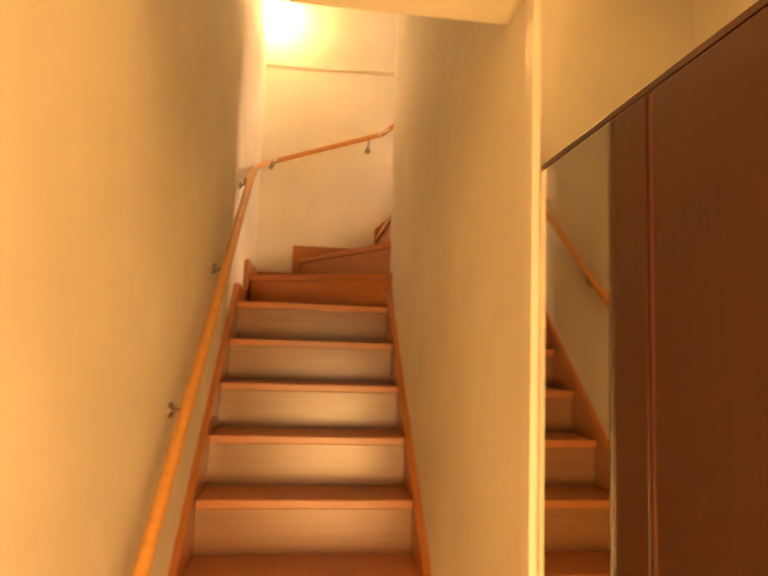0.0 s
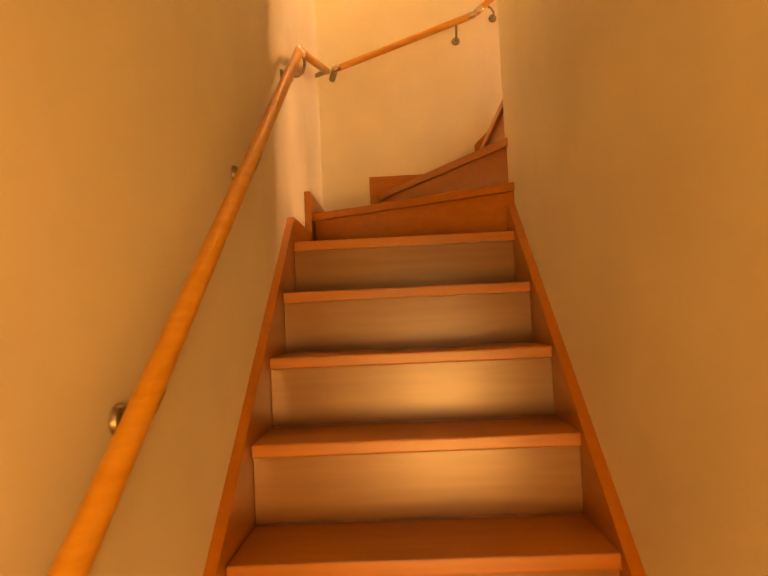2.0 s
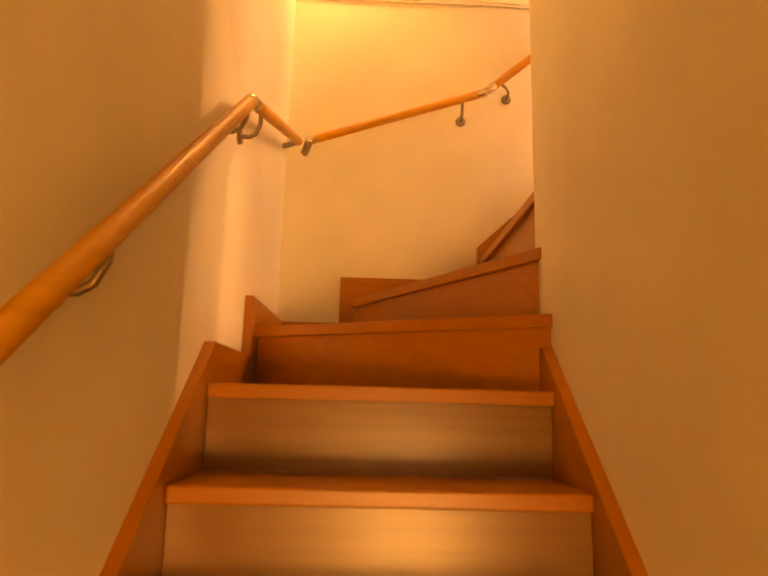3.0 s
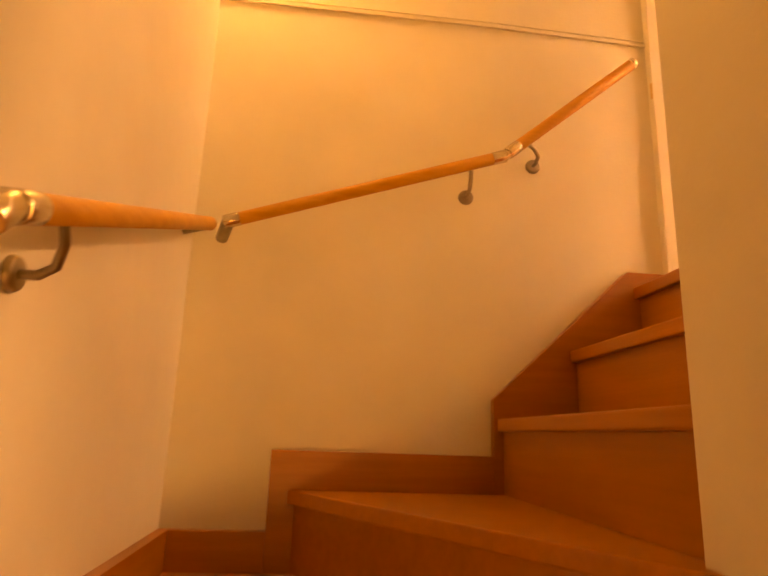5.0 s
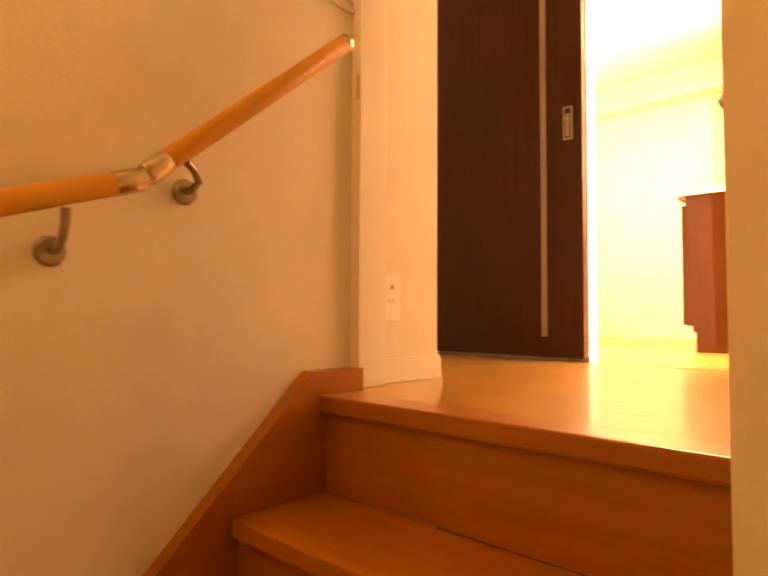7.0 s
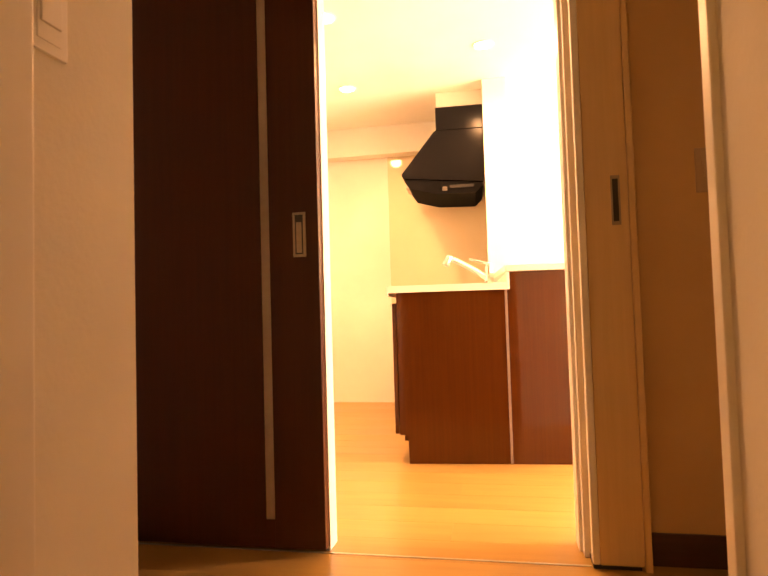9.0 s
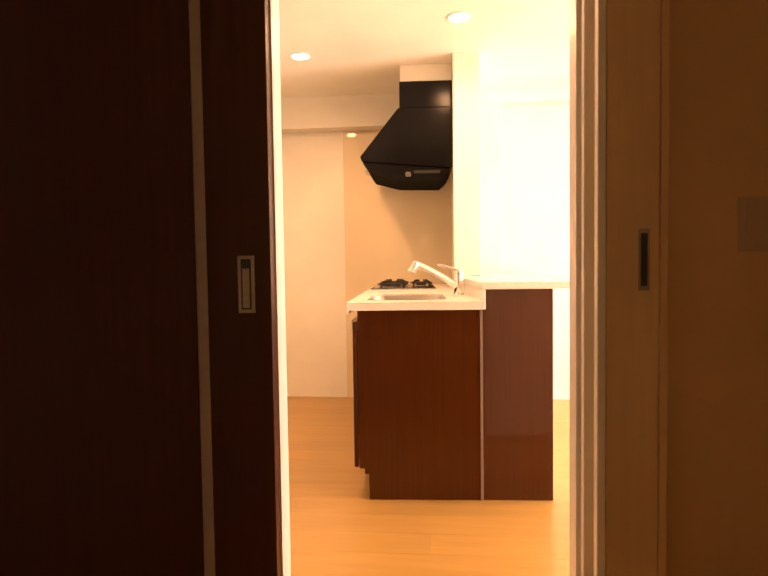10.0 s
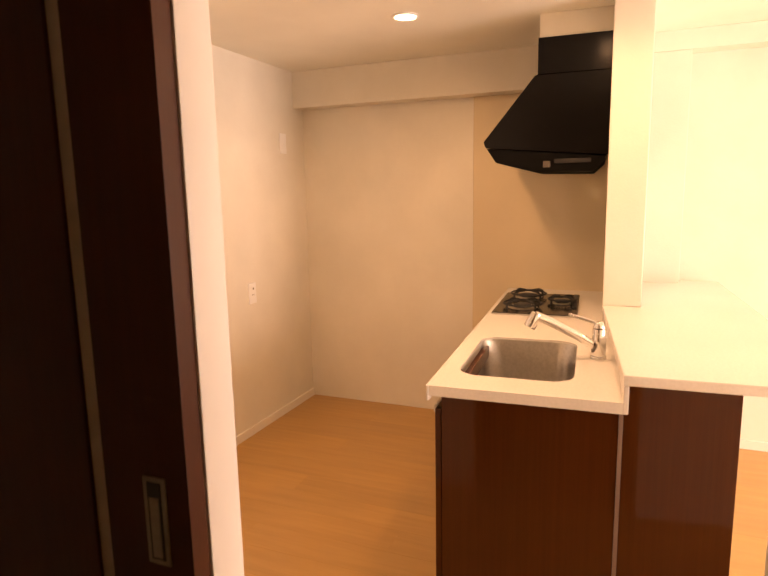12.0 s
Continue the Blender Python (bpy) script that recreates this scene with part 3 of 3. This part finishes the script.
def rounded(x0, x1, y0, y1, r, seg=6):
    pts = []
    for cx, cy, a0 in ((x1 - r, y1 - r, 0), (x0 + r, y1 - r, 90), (x0 + r, y0 + r, 180), (x1 - r, y0 + r, 270)):
        for k in range(seg + 1):
            a = radians(a0 + 90 * k / seg)
            pts.append((cx + r * math.cos(a), cy + r * math.sin(a)))
    return pts


def worktop():
    t = thing("worktop", (4.6, 0.9, 0.783), "white stone-look kitchen worktop with a sink cut-out", "worktop")
    bm = bmesh.new()
    z0, z1 = 0.783, 0.815
    hole = rounded(SX0, SX1, SY0, SY1, 0.07)
    outer = [(5.545, 1.168), (3.70, 1.168), (3.70, 0.632), (5.545, 0.632)]
    for z in (z0, z1):
        hv = [bm.verts.new((x, y, z)) for x, y in hole]
        ov = [bm.verts.new((x, y, z)) for x, y in outer]
        n = 7
        for c in range(4):
            arc = hv[c * n:(c + 1) * n]
            for p, q in zip(arc, arc[1:]):
                bm.faces.new((ov[c], p, q))
            bm.faces.new((ov[c], arc[-1], hv[(c + 1) * n % len(hv)], ov[(c + 1) % 4]))
        if z == z0:
            lo_h, lo_o = hv, ov
    for a, b in ((lo_h, hv), (lo_o, ov)):
        m = len(a)
        for i in range(m):
            bm.faces.new((a[i], a[(i + 1) % m], b[(i + 1) % m], b[i]))
    part("slab", bm, COUNTER, t)
    part("front_lip", box(3.698, 5.545, 1.168, 1.178, 0.768, 0.816, 0.004), COUNTER, t)
    part("upstand", box(3.700, 4.70, 0.618, 0.632, 0.783, 0.862, 0.002), COUNTER, t)


worktop()


def sink():
    t = thing("kitchen_sink", (4.115, 0.94, 0.62), "stainless steel kitchen sink with rounded corners", "sink")
    bm = bmesh.new()
    rings = []
    for inset, z, r in ((-0.003, 0.811, 0.072), (0.0, 0.806, 0.07), (0.012, 0.70, 0.07), (0.022, 0.645, 0.07), (0.05, 0.628, 0.06)):
        rings.append([bm.verts.new((x, y, z)) for x, y in rounded(SX0 + inset, SX1 - inset, SY0 + inset, SY1 - inset, r)])
    for a, b in zip(rings, rings[1:]):
        for i in range(len(a)):
            bm.faces.new((a[i], a[(i + 1) % len(a)], b[(i + 1) % len(a)], b[i]))
    bm.faces.new(rings[-1])
    part("basin", bm, STEEL, t, "", True)
    part("drain", rod((4.115, 0.90, 0.6285), (4.115, 0.90, 0.634), 0.055, 0.05, 28), CHROME, t, "round drain cover", True)
    part("drain_rim", rod((4.115, 0.90, 0.634), (4.115, 0.90, 0.637), 0.03, 0.026, 24), SLOT, t, "", True)


sink()


def tap():
    bx, by, bz = 4.125, 0.692, 0.815
    t = thing("kitchen_tap", (bx, by, bz), "chrome single-lever kitchen tap with a long spout", "tap")
    part("base", rod((bx, by, bz), (bx, by, bz + 0.012), 0.028, 0.026, 28, bevel=0.003), CHROME, t, "", True)
    part("body", rod((bx, by, bz + 0.012), (bx, by, bz + 0.105), 0.0245, 0.022, 28, bevel=0.003), CHROME, t, "", True)
    part("dome", rod((bx, by, bz + 0.106), (bx, by, bz + 0.128), 0.021, 0.012, 28, bevel=0.004), CHROME, t, "", True)
    part("lever", tube([(bx, by, bz + 0.118), (bx + 0.004, by + 0.05, bz + 0.134), (bx + 0.008, by + 0.10, bz + 0.146)], 0.0065), CHROME, t, "", True)
    sp = part("spout", tube([(bx, by + 0.012, bz + 0.045), (bx - 0.02, by + 0.07, bz + 0.083), (bx - 0.05, by + 0.165, bz + 0.135), (bx - 0.062, by + 0.205, bz + 0.152)], 0.0155, 16), CHROME, t, "", True)
    part("spray_head", rod((bx - 0.060, by + 0.198, bz + 0.160), (bx - 0.070, by + 0.222, bz + 0.112), 0.018, 0.020, 24, bevel=0.003), CHROME, sp, "", True)


tap()


def hob():
    x0, x1, y0, y1, z = 4.78, 5.34, 0.775, 1.155, 0.815
    t = thing("gas_hob", ((x0 + x1) / 2, (y0 + y1) / 2, z), "black built-in gas hob with cast-iron grates", "hob")
    part("top", box(x0, x1, y0, y1, z, z + 0.010, 0.004), STOVEGLASS, t, "glossy black top")
    part("trim", box(x0 - 0.006, x0, y0, y1, z, z + 0.007, 0.001), STEEL, t)
    for cx, cy, r in ((4.93, 1.03, 0.047), (5.22, 1.03, 0.047), (5.08, 0.855, 0.034)):
        part("burner", rod((cx, cy, z + 0.010), (cx, cy, z + 0.026), r, r * 0.86, 24, bevel=0.003), IRON, t, "", True)
        part("drip_ring", rod((cx, cy, z + 0.010), (cx, cy, z + 0.0135), r * 1.5, r * 1.4, 28), STEEL, t, "steel drip ring", True)
        g = part("grate", tube([(cx + 1.9 * r * math.cos(a), cy + 1.9 * r * math.sin(a), z + 0.030) for a in [2 * math.pi * k / 20 for k in range(21)]], 0.005, 8), IRON, t, "cast-iron grate", True)
        for k in range(4):
            a = math.pi / 4 + k * math.pi / 2
            c, s = math.cos(a), math.sin(a)
            part("prong", tube([(cx + 0.6 * r * c, cy + 0.6 * r * s, z + 0.044), (cx + 1.5 * r * c, cy + 1.5 * r * s, z + 0.044), (cx + 1.95 * r * c, cy + 1.95 * r * s, z + 0.036), (cx + 2.0 * r * c, cy + 2.0 * r * s, z + 0.010)], 0.0055, 8), IRON, g, "", True)
    part("exhaust_grille", box(4.95, 5.30, 0.782, 0.802, z + 0.010, z + 0.018, 0.002), IRON, t, "slotted exhaust grille")


hob()


def cooker_hood():
    t = thing("cooker_hood", (5.13, 0.99, 1.46), "black slanted cooker hood on the sleeve wall", "cooker hood")
    x0, x1 = 4.862, 5.40
    outline = [(0.727, 1.527), (0.727, 1.88), (1.045, 1.88), (1.272, 1.602), (1.262, 1.575)]
    part("shell", prism(outline, "x", x0, x1, 0.002), HOODBLACK, t)
    lower = [(0.745, 1.524), (1.258, 1.572), (1.215, 1.507), (1.05, 1.463), (0.79, 1.458), (0.74, 1.505)]
    part("underside", prism(lower, "x", x0 + 0.006, x1 - 0.006, 0.002), HOODUNDER, t, "dark underside")
    part("duct_cover", box(x0 + 0.002, x1 - 0.002, 0.727, 1.035, 1.882, 2.035, 0.002), HOODBLACK, t)
    part("duct_box", box(x0 + 0.01, x1 - 0.03, 0.727, 1.030, 2.036, CEIL - 0.001), WALLPAPER, t, "papered box over the hood")
    part("filter", box(x0 + 0.001, x0 + 0.005, 0.80, 0.955, 1.497, 1.516, 0.001), FILTER, t, "grey grease filter edge")
    part("lamp_window", box(x0 + 0.001, x0 + 0.005, 0.972, 1.004, 1.480, 1.508, 0.001), LAMPWIN, t, "small pale lamp window")
    part("control_strip", box(x0 + 0.15, x0 + 0.38, 1.235, 1.262, 1.545, 1.566, 0.002), ALU, t, "")


cooker_hood()


def bar_counter():
    t = thing("bar_counter", (4.6, 0.45, 0), "raised breakfast bar with brown end panel and white top", "counter")
    part("end_panel", box(3.724, 3.744, 0.348, 0.628, 0, 0.862, 0.0015), CABWOOD, t, "glossy brown end panel")
    part("low_wall", box(3.744, 5.545, 0.36, 0.615, 0, 0.862), WALLPAPER, t, "white papered low wall")
    part("top", prism([(3.698, 0.10), (5.53, 0.10), (5.53, 0.60), (4.72, 0.674), (3.698, 0.634)], "z", 0.863, 0.893, 0.004), COUNTER, t, "white stone-look top")


bar_counter()

# the peninsula stands slightly askew to the stair well
SKEW = Matrix.Translation((3.72, 0.9, 0)) @ pose(0, 0, 0, 0, 0, 3.0) @ Matrix.Translation((-3.72, -0.9, 0))
for name in ("kitchen_cabinet", "worktop", "kitchen_sink", "kitchen_tap", "gas_hob", "bar_counter"):
    ob = bpy.data.objects[name]
    ob.matrix_basis = SKEW @ Matrix.Translation(ob.location)
ob = bpy.data.objects["cooker_hood"]
HOOD_TURN = Matrix.Translation((4.862, 0.727, 0)) @ pose(0, 0, 0, 0, 0, 2.5) @ Matrix.Translation((-4.862, -0.727, 0))
ob.matrix_basis = HOOD_TURN @ Matrix.Translation(ob.location)

structure("splash_panel", box(5.540, 5.549, 0.726, 1.49, 0.0, 1.914), PANEL, "glossy beige splash panel behind the hob", "panel")
structure("trim_panel_edge", box(5.538, 5.549, 1.49, 1.496, 0.0, 1.914), TRIM, "thin edge strip of the splash panel", "trim")


def downlight(p):
    t = thing("downlight", p, "round recessed ceiling downlight, switched on", "downlight", "ceiling downlights")
    x, y, z = p
    bm = bmesh.new()
    n = 28
    prof = [(0.058, z), (0.060, z - 0.004), (0.050, z - 0.007), (0.046, z - 0.001)]
    rings = [[bm.verts.new((x + r * math.cos(2 * math.pi * k / n), y + r * math.sin(2 * math.pi * k / n), h)) for k in range(n)] for r, h in prof]
    for a, b in zip(rings, rings[1:]):
        for k in range(n):
            bm.faces.new((a[k], a[(k + 1) % n], b[(k + 1) % n], b[k]))
    part("ring", bm, PLASTIC, t, "white trim ring", True)
    part("lens", rod((x, y, z - 0.0005), (x, y, z - 0.009), 0.046, 0.032, 28), DISC, t, "glowing lens", True)


for dx, dy in DOWNLIGHTS:
    downlight((dx, dy, CEIL))


# ---- wooden upper floor, board by board ----
def planks():
    width, gap = 0.151, 0.0003
    fl = bpy.data.objects["floor_upper"]
    meshes = {}

    def plank(x, w, y0, y1):
        key = (round(w, 4), round(y1 - y0, 4))
        if key not in meshes:
            bm = box(-w / 2 + gap / 2, w / 2 - gap / 2, -(y1 - y0) / 2 + gap / 2, (y1 - y0) / 2 - gap / 2, -0.0135, 0, 0.0004, 1)
            me = bpy.data.meshes.new("floorboard")
            bm.to_mesh(me)
            bm.free()
            me.materials.append(FLOORWOOD)
            meshes[key] = me
        ob = new("floorboard", meshes[key])
        ob.parent = fl
        ob.location = (x + w / 2, (y0 + y1) / 2, 0)

    x, row = 1.461, 0
    while x < 5.55:
        w = min(width, 5.55 - x)
        y0, y1 = (-1.0, 2.1) if x < 2.66 else (-2.8, 2.62)
        y = y0 - 0.6 * (row % 3)
        while y < y1:
            a, b = max(y, y0), min(y + 1.818, y1)
            if b - a > 0.02:
                plank(x, w, a, b)
            y += 1.818
        x += w
        row += 1


planks()
